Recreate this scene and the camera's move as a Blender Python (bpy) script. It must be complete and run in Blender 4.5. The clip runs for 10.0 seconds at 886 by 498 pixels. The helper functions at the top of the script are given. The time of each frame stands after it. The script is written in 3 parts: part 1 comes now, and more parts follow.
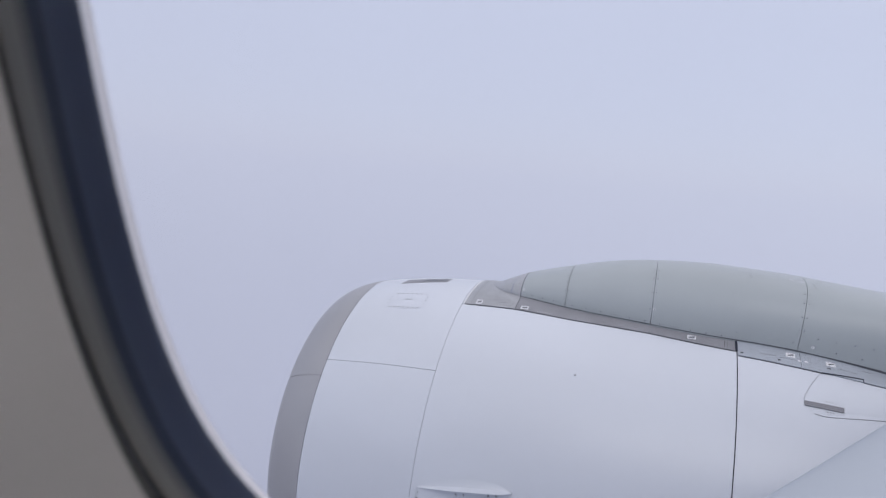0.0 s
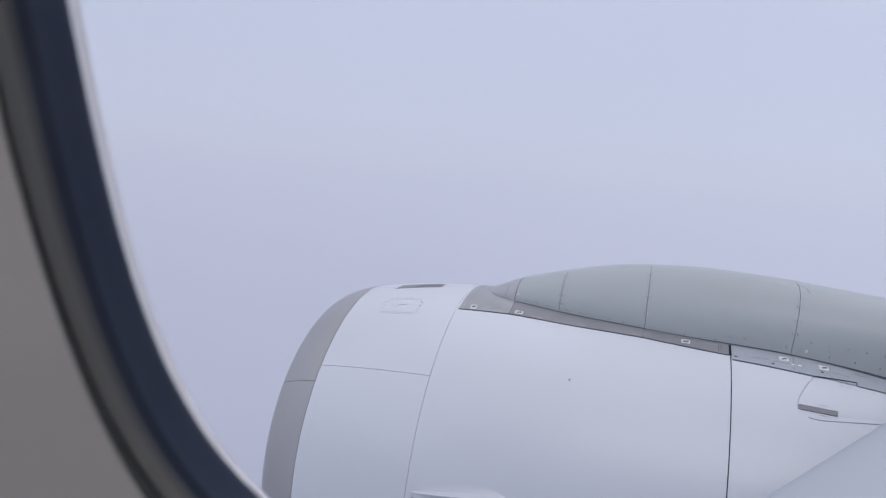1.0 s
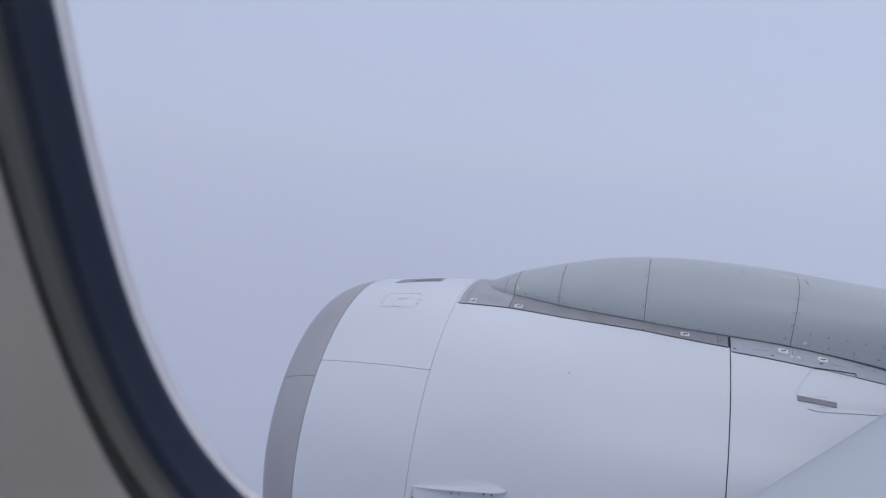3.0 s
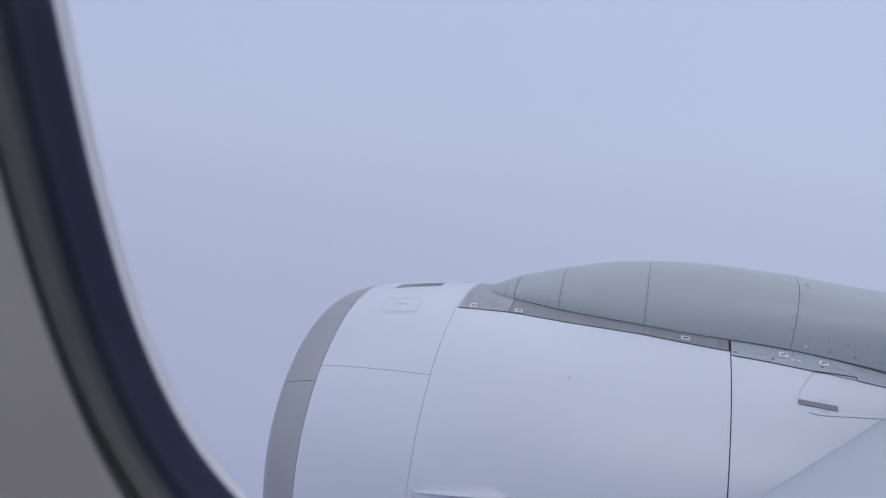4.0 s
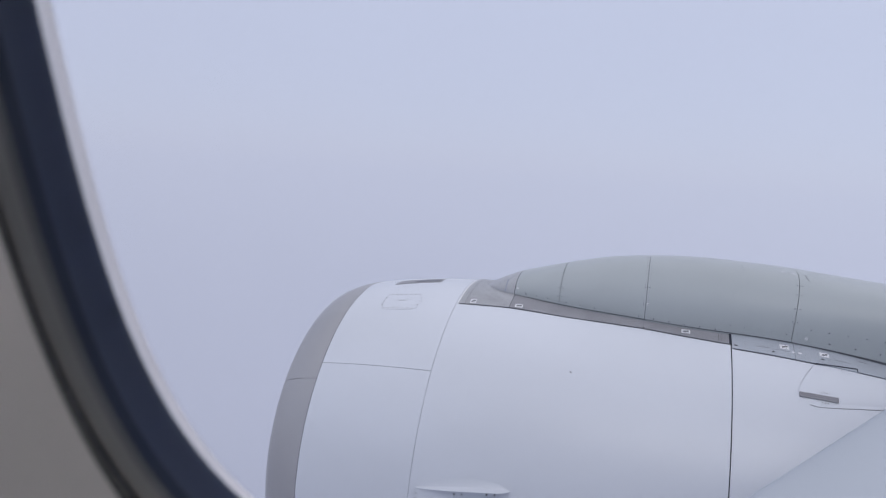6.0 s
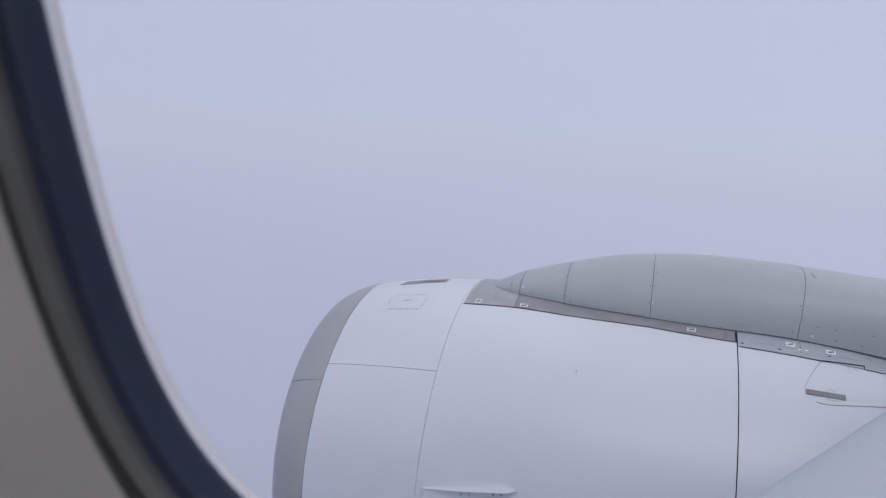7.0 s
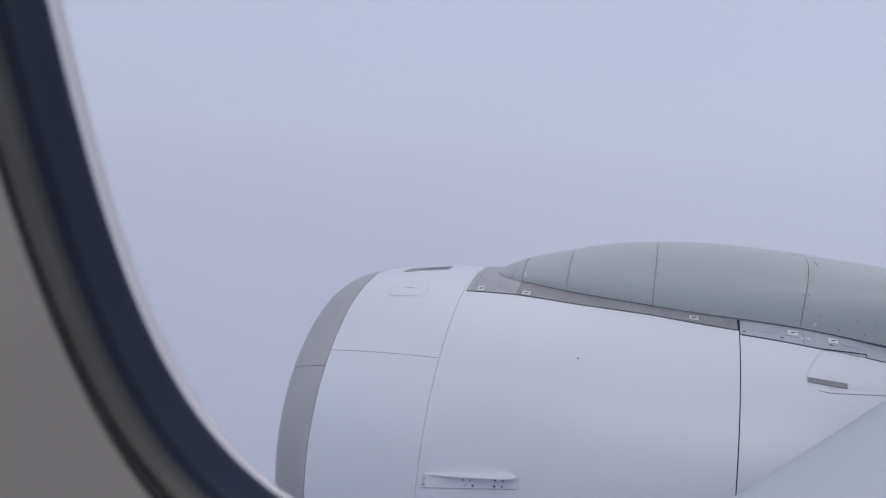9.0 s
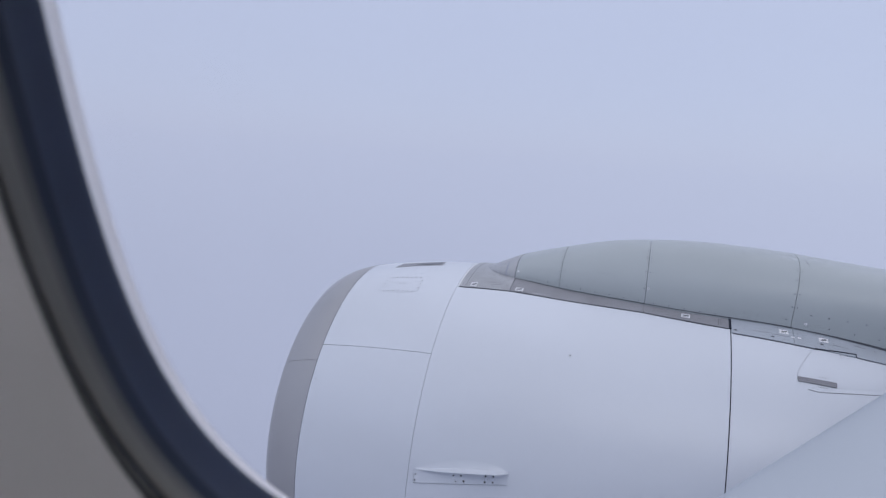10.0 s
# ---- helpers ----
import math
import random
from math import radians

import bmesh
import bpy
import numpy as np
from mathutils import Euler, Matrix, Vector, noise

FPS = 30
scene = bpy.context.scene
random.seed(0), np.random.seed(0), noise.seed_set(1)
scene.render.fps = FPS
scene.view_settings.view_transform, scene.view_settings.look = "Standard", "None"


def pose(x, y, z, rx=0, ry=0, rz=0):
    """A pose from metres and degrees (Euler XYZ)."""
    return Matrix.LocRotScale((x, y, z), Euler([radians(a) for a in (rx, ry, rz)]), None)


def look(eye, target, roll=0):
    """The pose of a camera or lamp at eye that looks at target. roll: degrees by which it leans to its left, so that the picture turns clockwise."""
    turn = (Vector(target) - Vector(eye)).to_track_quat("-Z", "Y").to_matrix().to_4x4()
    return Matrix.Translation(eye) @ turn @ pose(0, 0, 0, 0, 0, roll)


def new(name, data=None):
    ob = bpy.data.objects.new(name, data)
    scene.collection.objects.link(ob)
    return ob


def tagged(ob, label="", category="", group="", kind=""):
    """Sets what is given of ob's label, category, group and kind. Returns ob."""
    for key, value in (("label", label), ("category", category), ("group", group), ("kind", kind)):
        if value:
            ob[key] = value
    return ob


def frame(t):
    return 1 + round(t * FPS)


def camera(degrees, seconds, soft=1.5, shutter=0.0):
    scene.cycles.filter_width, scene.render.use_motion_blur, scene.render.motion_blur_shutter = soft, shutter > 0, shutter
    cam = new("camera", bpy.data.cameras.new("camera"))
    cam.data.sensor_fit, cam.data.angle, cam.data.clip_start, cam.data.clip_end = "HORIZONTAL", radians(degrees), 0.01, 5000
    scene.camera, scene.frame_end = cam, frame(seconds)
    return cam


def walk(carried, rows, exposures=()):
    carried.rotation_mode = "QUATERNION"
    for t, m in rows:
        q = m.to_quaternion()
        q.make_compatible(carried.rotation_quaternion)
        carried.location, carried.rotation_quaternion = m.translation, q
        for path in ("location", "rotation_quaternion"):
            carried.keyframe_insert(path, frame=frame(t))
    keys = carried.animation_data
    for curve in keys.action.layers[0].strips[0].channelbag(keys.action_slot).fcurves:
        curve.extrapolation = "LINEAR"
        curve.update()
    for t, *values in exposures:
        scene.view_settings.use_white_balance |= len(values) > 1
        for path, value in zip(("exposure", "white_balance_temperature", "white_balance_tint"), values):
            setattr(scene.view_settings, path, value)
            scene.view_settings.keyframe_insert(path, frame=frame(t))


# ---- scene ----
EYE = 1.15            # height of the lens above the cabin floor
cam = camera(61.73, 10.0, soft=1.2)
cam.data.dof.use_dof = True
cam.data.dof.focus_distance = 7.0
cam.data.dof.aperture_fstop = 12.0
PATH = [
    (0, -0.0060, 0.0001, 0.0058, 84.02, -5.07, 16.97),
    (0.5, -0.0020, 0.0000, -0.0025, 84.30, -5.08, 16.69),
    (1, -0.0030, -0.0001, -0.0005, 84.50, -4.96, 16.52),
    (1.5, -0.0025, -0.0001, -0.0005, 84.35, -4.87, 16.51),
    (2, -0.0021, -0.0003, -0.0021, 84.11, -4.80, 16.52),
    (2.5, 0.0003, -0.0003, -0.0003, 83.97, -4.68, 16.52),
    (2.7, 0.0003, -0.0007, 0.0019, 83.98, -4.64, 16.49),
    (3.8, -0.0034, 0.0003, 0.0081, 84.26, -4.43, 16.38),
    (4, -0.0023, 0.0005, 0.0064, 84.36, -4.39, 16.40),
    (4.5, 0.0004, 0.0011, 0.0039, 84.64, -4.26, 16.44),
    (5, 0.0000, 0.0013, 0.0062, 84.56, -4.14, 16.41),
    (5.5, 0.0006, 0.0018, 0.0008, 84.21, -4.03, 16.41),
    (5.7, 0.0019, 0.0022, 0.0011, 84.16, -3.95, 16.37),
    (6.8, 0.0021, 0.0023, 0.0049, 84.05, -3.36, 16.55),
    (7, 0.0000, 0.0016, 0.0048, 84.08, -3.27, 16.63),
    (7.5, 0.0015, 0.0012, 0.0034, 84.24, -3.15, 16.79),
    (8, 0.0034, 0.0013, 0.0020, 84.19, -3.24, 16.93),
    (8.5, 0.0036, 0.0016, -0.0018, 83.71, -3.29, 16.99),
    (9, 0.0030, 0.0010, -0.0007, 83.12, -3.46, 16.89),
    (9.5, 0.0033, 0.0009, -0.0001, 82.85, -3.78, 16.66),
    (10, 0.0034, 0.0012, -0.0003, 82.82, -4.14, 16.46),
]
walk(cam, [(t, pose(x, y, z + EYE, rx, ry, rz)) for t, x, y, z, rx, ry, rz in PATH],
     [(0, 0.08, 6560, 10), (1, 0.04, 6480, 10), (2, 0.0, 6450, 10), (2.5, -0.07, 6320, 10), (4, -0.12, 6030, 10), (4.5, -0.02, 6080, 10),
      (5.5, 0.03, 6440, 10), (7, -0.08, 6420, 10), (8, -0.11, 6540, 10), (8.5, -0.11, 6560, 10), (9, -0.10, 6460, 10), (9.5, -0.07, 6320, 10), (10, -0.05, 6160, 10)])

# ---- light: inside bright cloud, brighter overhead ----
SUN_EL, SUN_AZ = radians(55), radians(200)
world = bpy.data.worlds.new("overcast")
scene.world = world
world.use_nodes = True
wt = world.node_tree
wt.nodes.clear()


def wn(kind, operation=""):
    n = wt.nodes.new(kind)
    if operation:
        n.operation = operation
    return n


w_out = wn("ShaderNodeOutputWorld")
w_mix = wn("ShaderNodeMixShader")
w_mix.inputs[0].default_value = 0.9
w_sky = wn("ShaderNodeBackground")
w_cloud = wn("ShaderNodeBackground")
sky = wn("ShaderNodeTexSky")
sky.sky_type, sky.sun_disc = "NISHITA", False
sky.sun_elevation, sky.sun_rotation = SUN_EL, SUN_AZ
w_sky.inputs["Strength"].default_value = 0.08
wt.links.new(sky.outputs[0], w_sky.inputs["Color"])
w_co = wn("ShaderNodeTexCoord")
w_nrm = wn("ShaderNodeVectorMath", operation="NORMALIZE")
wt.links.new(w_co.outputs["Generated"], w_nrm.inputs[0])
# one broad slope of brightness: thin cloud overhead and aft, thicker ahead and below
w_dot = wn("ShaderNodeVectorMath", operation="DOT_PRODUCT")
w_dot.inputs[1].default_value = (0.22, 0.0, 0.97)
wt.links.new(w_nrm.outputs[0], w_dot.inputs[0])
w_no = wn("ShaderNodeTexNoise")
w_no.inputs["Scale"].default_value = 2.2
w_no.inputs["Detail"].default_value = 4.0
w_no.inputs["Roughness"].default_value = 0.45
wt.links.new(w_nrm.outputs[0], w_no.inputs["Vector"])
w_add = wn("ShaderNodeMath", operation="MULTIPLY_ADD")
w_add.inputs[1].default_value = 0.18
wt.links.new(w_no.outputs[0], w_add.inputs[0])
wt.links.new(w_dot.outputs["Value"], w_add.inputs[2])
w_map = wn("ShaderNodeMapRange")
w_map.inputs["From Min"].default_value = -0.90
w_map.inputs["From Max"].default_value = 1.08
wt.links.new(w_add.outputs[0], w_map.inputs["Value"])
w_ramp = wn("ShaderNodeValToRGB")
el = w_ramp.color_ramp.elements
el[0].position, el[0].color = 0.0, (0.21, 0.22, 0.26, 1)
el[1].position, el[1].color = 1.0, (1.10, 1.10, 1.20, 1)
for p_, c_ in ((0.20, (0.44, 0.47, 0.61, 1)), (0.30, (0.515, 0.55, 0.705, 1)), (0.45, (0.57, 0.61, 0.775, 1)), (0.62, (0.62, 0.67, 0.84, 1))):
    e_ = el.new(p_)
    e_.color = c_
wt.links.new(w_map.outputs[0], w_ramp.inputs[0])
wt.links.new(w_ramp.outputs[0], w_cloud.inputs["Color"])
w_cloud.inputs["Strength"].default_value = 1.0
wt.links.new(w_sky.outputs[0], w_mix.inputs[1])
wt.links.new(w_cloud.outputs[0], w_mix.inputs[2])
wt.links.new(w_mix.outputs[0], w_out.inputs[0])

sun_data = bpy.data.lights.new("sun", "SUN")
sun_data.energy, sun_data.angle, sun_data.color = 0.3, radians(25), (1.0, 0.97, 0.92)
sun = new("sun", sun_data)
sun.matrix_world = look((4, -6, 12), (0, 5, 0))


# ---- materials ----
def material(name, base, rough=0.4, metal=0.0, var=0.06, scale=3.0, fine=60.0, bump=0.02, coat=0.0, streak=0.0):
    """Paint, metal or plastic with stains at two scales and a fine relief."""
    m = bpy.data.materials.new(name)
    m.use_nodes = True
    nt = m.node_tree
    b = nt.nodes["Principled BSDF"]
    b.inputs["Metallic"].default_value = metal
    b.inputs["Coat Weight"].default_value = coat
    b.inputs["Coat Roughness"].default_value = 0.25
    co = nt.nodes.new("ShaderNodeTexCoord")
    mp = nt.nodes.new("ShaderNodeMapping")
    mp.inputs["Scale"].default_value = (1.0 - 0.75 * streak, 1.0, 1.0)
    nt.links.new(co.outputs["Object"], mp.inputs[0])
    n1 = nt.nodes.new("ShaderNodeTexNoise")
    n1.inputs["Scale"].default_value, n1.inputs["Detail"].default_value = scale, 6.0
    n2 = nt.nodes.new("ShaderNodeTexNoise")
    n2.inputs["Scale"].default_value, n2.inputs["Detail"].default_value = fine, 3.0
    for n in (n1, n2):
        nt.links.new(mp.outputs[0], n.inputs["Vector"])
    mx = nt.nodes.new("ShaderNodeMath")
    mx.operation = "MULTIPLY_ADD"
    mx.inputs[1].default_value = 0.35
    nt.links.new(n2.outputs[0], mx.inputs[0])
    nt.links.new(n1.outputs[0], mx.inputs[2])
    rp = nt.nodes.new("ShaderNodeMapRange")
    rp.inputs["From Min"].default_value, rp.inputs["From Max"].default_value = 0.40, 0.95
    rp.inputs["To Min"].default_value, rp.inputs["To Max"].default_value = 1.0 - var, 1.0 + var
    nt.links.new(mx.outputs[0], rp.inputs[0])
    vm = nt.nodes.new("ShaderNodeVectorMath")
    vm.operation = "SCALE"
    vm.inputs[0].default_value = base
    nt.links.new(rp.outputs[0], vm.inputs["Scale"])
    nt.links.new(vm.outputs[0], b.inputs["Base Color"])
    rr = nt.nodes.new("ShaderNodeMapRange")
    rr.inputs["From Min"].default_value, rr.inputs["From Max"].default_value = 0.3, 0.7
    rr.inputs["To Min"].default_value, rr.inputs["To Max"].default_value = rough * 0.85, min(1.0, rough * 1.2)
    nt.links.new(n1.outputs[0], rr.inputs[0])
    nt.links.new(rr.outputs[0], b.inputs["Roughness"])
    if bump:
        bp = nt.nodes.new("ShaderNodeBump")
        bp.inputs["Strength"].default_value, bp.inputs["Distance"].default_value = bump, 0.002
        nt.links.new(n2.outputs[0], bp.inputs["Height"])
        nt.links.new(bp.outputs[0], b.inputs["Normal"])
    return m


WHITE = material("white_aircraft_paint", (0.648, 0.673, 0.713), 0.32, var=0.06, scale=1.1, coat=0.25, streak=0.8, bump=0)
LIP = material("bare_lip_metal", (0.420, 0.412, 0.412), 0.36, metal=0.6, var=0.08, scale=2.2, bump=0)
PYLON = material("grey_pylon_paint", (0.385, 0.416, 0.420), 0.38, var=0.06, scale=1.6, coat=0.15, streak=0.6, bump=0)
STRIP = material("grey_sealed_metal", (0.285, 0.285, 0.30), 0.5, metal=0.2, var=0.14, scale=5.0)
NOSE = material("weathered_pale_metal", (0.40, 0.405, 0.415), 0.36, metal=0.35, var=0.2, scale=6.0, streak=0.5)
STENCIL = material("faded_blue_stencil", (0.16, 0.20, 0.30), 0.5, var=0.15)
WORN = material("thin_worn_scratch", (0.19, 0.195, 0.205), 0.6, var=0.1)
FADED = material("faded_grey_stencil", (0.25, 0.265, 0.285), 0.5, var=0.1)
STRIP_AFT = material("pale_grey_fairing", (0.42, 0.45, 0.49), 0.45, metal=0.2, var=0.10, scale=5.0)
DARK = material("black_gap_sealant", (0.011, 0.015, 0.030), 0.8, var=0.1)
SEAM = material("dark_panel_joint", (0.10, 0.105, 0.12), 0.7, var=0.1)
STEEL = material("dull_screw_steel", (0.075, 0.077, 0.085), 0.5, metal=0.4, var=0.1)
LATCH = material("worn_grey_latch_metal", (0.22, 0.22, 0.24), 0.45, metal=0.4, var=0.12, scale=14)
VENT = material("shade_toned_vent_metal", (0.20, 0.205, 0.225), 0.5, metal=0.3, var=0.15, scale=12)
HAIR = material("hairline_panel_joint", (0.42, 0.44, 0.47), 0.6, var=0.1)
DECAL = material("white_decal_film", (0.80, 0.80, 0.80), 0.4, var=0.03)
FIELD = material("pale_grey_decal_field", (0.56, 0.57, 0.59), 0.45, var=0.05)
INK = material("dark_decal_ink", (0.12, 0.12, 0.13), 0.6, var=0.05)
WING = material("pale_grey_wing_paint", (0.475, 0.51, 0.545), 0.5, var=0.04, scale=1.5, coat=0.0, bump=0)
EDGE_SHADE = material("shade_toned_leading_edge", (0.312, 0.357, 0.418), 0.5, metal=0.0, var=0.05, scale=1.5, bump=0)
# nose shading painted in: dark at the edge, paint from a hand's width aft
st = EDGE_SHADE.node_tree
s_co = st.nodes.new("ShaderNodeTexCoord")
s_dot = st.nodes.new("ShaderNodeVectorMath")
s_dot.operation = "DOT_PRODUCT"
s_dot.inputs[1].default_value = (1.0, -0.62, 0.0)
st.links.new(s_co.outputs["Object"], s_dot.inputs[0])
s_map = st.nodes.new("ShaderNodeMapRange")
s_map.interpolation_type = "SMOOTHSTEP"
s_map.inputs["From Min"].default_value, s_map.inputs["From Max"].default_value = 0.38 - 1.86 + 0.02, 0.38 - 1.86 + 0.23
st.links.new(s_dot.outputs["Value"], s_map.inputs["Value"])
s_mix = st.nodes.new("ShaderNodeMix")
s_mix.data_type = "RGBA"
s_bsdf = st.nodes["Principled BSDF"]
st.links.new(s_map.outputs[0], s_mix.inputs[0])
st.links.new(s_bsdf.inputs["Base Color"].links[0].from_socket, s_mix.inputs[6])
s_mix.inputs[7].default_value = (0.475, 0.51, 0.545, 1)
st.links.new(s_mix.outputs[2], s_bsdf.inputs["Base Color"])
LINING = material("warm_grey_cabin_plastic", (0.54, 0.53, 0.54), 0.65, var=0.03, scale=8, fine=500, bump=0.15)
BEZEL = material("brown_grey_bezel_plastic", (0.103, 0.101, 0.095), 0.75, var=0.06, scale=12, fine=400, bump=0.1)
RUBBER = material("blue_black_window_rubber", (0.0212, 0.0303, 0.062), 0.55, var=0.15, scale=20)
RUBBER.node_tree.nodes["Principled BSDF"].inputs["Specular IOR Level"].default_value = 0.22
SEAL_SHADE = material("shade_toned_rubber", (0.0125, 0.0190, 0.037), 0.6, var=0.15, scale=20)
SEAL_SHADE.node_tree.nodes["Principled BSDF"].inputs["Specular IOR Level"].default_value = 0.13
BEZEL_SHADE = material("shade_toned_bezel", (0.047, 0.048, 0.050), 0.75, var=0.1, scale=20)
BEAD = material("dark_green_grey_bead", (0.085, 0.092, 0.094), 0.5, var=0.08, scale=20)
RIM = material("pale_metal_window_rim", (0.80, 0.78, 0.795), 0.4, var=0.04, scale=15)
CARPET = material("dark_cabin_carpet", (0.08, 0.085, 0.10), 0.95, var=0.2, scale=30, bump=0.3)
CEIL = material("white_cabin_ceiling", (0.75, 0.75, 0.74), 0.6, var=0.02)

GLASS = bpy.data.materials.new("window_acrylic")
GLASS.use_nodes = True
gt = GLASS.node_tree
gt.nodes.remove(gt.nodes["Principled BSDF"])
g_t, g_g, g_m, g_f = (gt.nodes.new("ShaderNode" + k) for k in ("BsdfTransparent", "BsdfGlossy", "MixShader", "Fresnel"))
g_t.inputs[0].default_value = (0.985, 0.985, 0.99, 1)
g_g.inputs["Roughness"].default_value = 0.02
g_f.inputs[0].default_value = 1.12
gt.links.new(g_f.outputs[0], g_m.inputs[0])
gt.links.new(g_t.outputs[0], g_m.inputs[1])
gt.links.new(g_g.outputs[0], g_m.inputs[2])
gt.links.new(g_m.outputs[0], gt.nodes["Material Output"].inputs[0])

# glow of the added fill lights, tuned to the sidewall's brightness
FILL_LAMP = bpy.data.materials.new("fill_diffuser")
FILL_LAMP.use_nodes = True
lb = FILL_LAMP.node_tree.nodes["Principled BSDF"]
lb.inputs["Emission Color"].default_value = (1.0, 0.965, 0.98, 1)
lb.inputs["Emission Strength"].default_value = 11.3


# ---- mesh helpers ----
def mesh_of(name, verts, faces, mat, smooth=True):
    me = bpy.data.meshes.new(name)
    me.from_pydata([tuple(v) for v in verts], [], faces)
    me.update()
    bm = bmesh.new()
    bm.from_mesh(me)
    bmesh.ops.remove_doubles(bm, verts=bm.verts, dist=1e-5)
    bmesh.ops.recalc_face_normals(bm, faces=bm.faces)
    bm.to_mesh(me)
    bm.free()
    if smooth:
        for p in me.polygons:
            p.use_smooth = True
        me.set_sharp_from_angle(angle=radians(35))
    me.materials.append(mat)
    return me


def part(name, verts, faces, mat, parent=None, label="", smooth=True):
    ob = new(name, mesh_of(name, verts, faces, mat, smooth))
    ob.parent = parent
    if label:
        tagged(ob, label)
    return ob


def grid_faces(nu, nv, base=0, close_v=False, flip=False):
    f = []
    for i in range(nu - 1):
        for j in range(nv if close_v else nv - 1):
            k = (j + 1) % nv
            q = (base + i * nv + j, base + i * nv + k, base + (i + 1) * nv + k, base + (i + 1) * nv + j)
            f.append(q[::-1] if flip else q)
    return f


def plate(fn, us, vs, out, depth):
    """A curved plate: the grid fn(u, v, out) with edges that turn in to fn(u, v, out - depth)."""
    nu, nv = len(us), len(vs)
    verts = [fn(u, v, out) for u in us for v in vs] + [fn(u, v, out - depth) for u in us for v in vs]
    n = nu * nv
    faces = grid_faces(nu, nv) + grid_faces(nu, nv, n, flip=True)
    rim = [(i, 0) for i in range(nu)] + [(nu - 1, j) for j in range(1, nv)]
    rim += [(i, nv - 1) for i in range(nu - 2, -1, -1)] + [(0, j) for j in range(nv - 2, 0, -1)]
    rim = [i * nv + j for i, j in rim]
    for a, b in zip(rim, rim[1:] + rim[:1]):
        faces.append((b, a, a + n, b + n))
    return verts, faces


def lin(a, b, n):
    return [a + (b - a) * i / (n - 1) for i in range(n)]


def table(pairs):
    """A smooth curve through a few pairs (x, value)."""
    xs, ys = [p[0] for p in pairs], [p[1] for p in pairs]
    def f(x):
        if x <= xs[0]:
            return ys[0]
        if x >= xs[-1]:
            return ys[-1]
        i = max(k for k in range(len(xs)) if xs[k] <= x and k < len(xs) - 1)
        h = xs[i + 1] - xs[i]
        s = (x - xs[i]) / h
        def slope(k):
            if k == 0:
                return (ys[1] - ys[0]) / (xs[1] - xs[0])
            if k == len(xs) - 1:
                return (ys[-1] - ys[-2]) / (xs[-1] - xs[-2])
            return (ys[k + 1] - ys[k - 1]) / (xs[k + 1] - xs[k - 1])
        m0, m1 = slope(i) * h, slope(i + 1) * h
        return ((2 * s ** 3 - 3 * s ** 2 + 1) * ys[i] + (s ** 3 - 2 * s ** 2 + s) * m0
                + (-2 * s ** 3 + 3 * s ** 2) * ys[i + 1] + (s ** 3 - s ** 2) * m1)
    return f


# ---- fuselage: window coordinates u along the cabin, w up the wall, d outwards ----
TILT, CX, CZ, YW, RF = 0.312, -0.0057, 0.0724, 0.17, 2.8
FLAT = 0.30
N_OUT = Vector((0, math.cos(TILT), math.sin(TILT)))
N_UP = Vector((0, -math.sin(TILT), math.cos(TILT)))
ORIGIN = Vector((CX, YW, EYE)) + N_UP * CZ
ARC = math.pi * RF
TURN = 4 * FLAT + 2 * ARC       # once round the hull


def hull(u, w, d):
    """A point of the hull wall: flat beside the window row, round elsewhere."""
    w = (w + FLAT) % TURN - FLAT
    if w <= FLAT:
        p = N_UP * w + N_OUT * d
    elif w <= FLAT + ARC:
        a = (w - FLAT) / RF
        p = N_UP * FLAT - N_OUT * RF + (RF + d) * (N_OUT * math.cos(a) + N_UP * math.sin(a))
    elif w <= 3 * FLAT + ARC:
        p = -N_OUT * (2 * RF + d) + N_UP * (2 * FLAT + ARC - w)
    else:
        a = (w - 3 * FLAT - ARC) / RF
        p = -N_UP * FLAT - N_OUT * RF + (RF + d) * (-N_OUT * math.cos(a) - N_UP * math.sin(a))
    return ORIGIN + Vector((u, 0, 0)) + p


def oval(a, b, n=3.66, count=256):
    """The window's outline: a superellipse."""
    pts = []
    for k in range(count):
        t = 2 * math.pi * k / count
        c, s = math.cos(t), math.sin(t)
        r = (abs(c / a) ** n + abs(s / b) ** n) ** (-1 / n)
        pts.append((r * c, r * s))
    return pts


def box_ring(u0, u1, w0, w1, count=256):
    pts = []
    for k in range(count):
        t = 2 * math.pi * k / count
        c, s = math.cos(t), math.sin(t)
        r = min((u1 if c > 0 else -u0) / max(abs(c), 1e-9), (w1 if s > 0 else -w0) / max(abs(s), 1e-9))
        pts.append((r * c, r * s))
    return pts


def ring_loft(sections, closed=False):
    """Lofts outlines given as (points, depth)."""
    verts, n = [], len(sections[0][0])
    for pts, d in sections:
        verts += [hull(u, w, d) for u, w in pts]
    faces = grid_faces(len(sections), n, close_v=True)
    if closed:
        m = (len(sections) - 1) * n
        faces += [(m + j, m + (j + 1) % n, (j + 1) % n, j) for j in range(n)]
    return verts, faces


X0, X1, WP = -5.0, 9.0, 0.55      # cabin ends; half height of the panel round the window


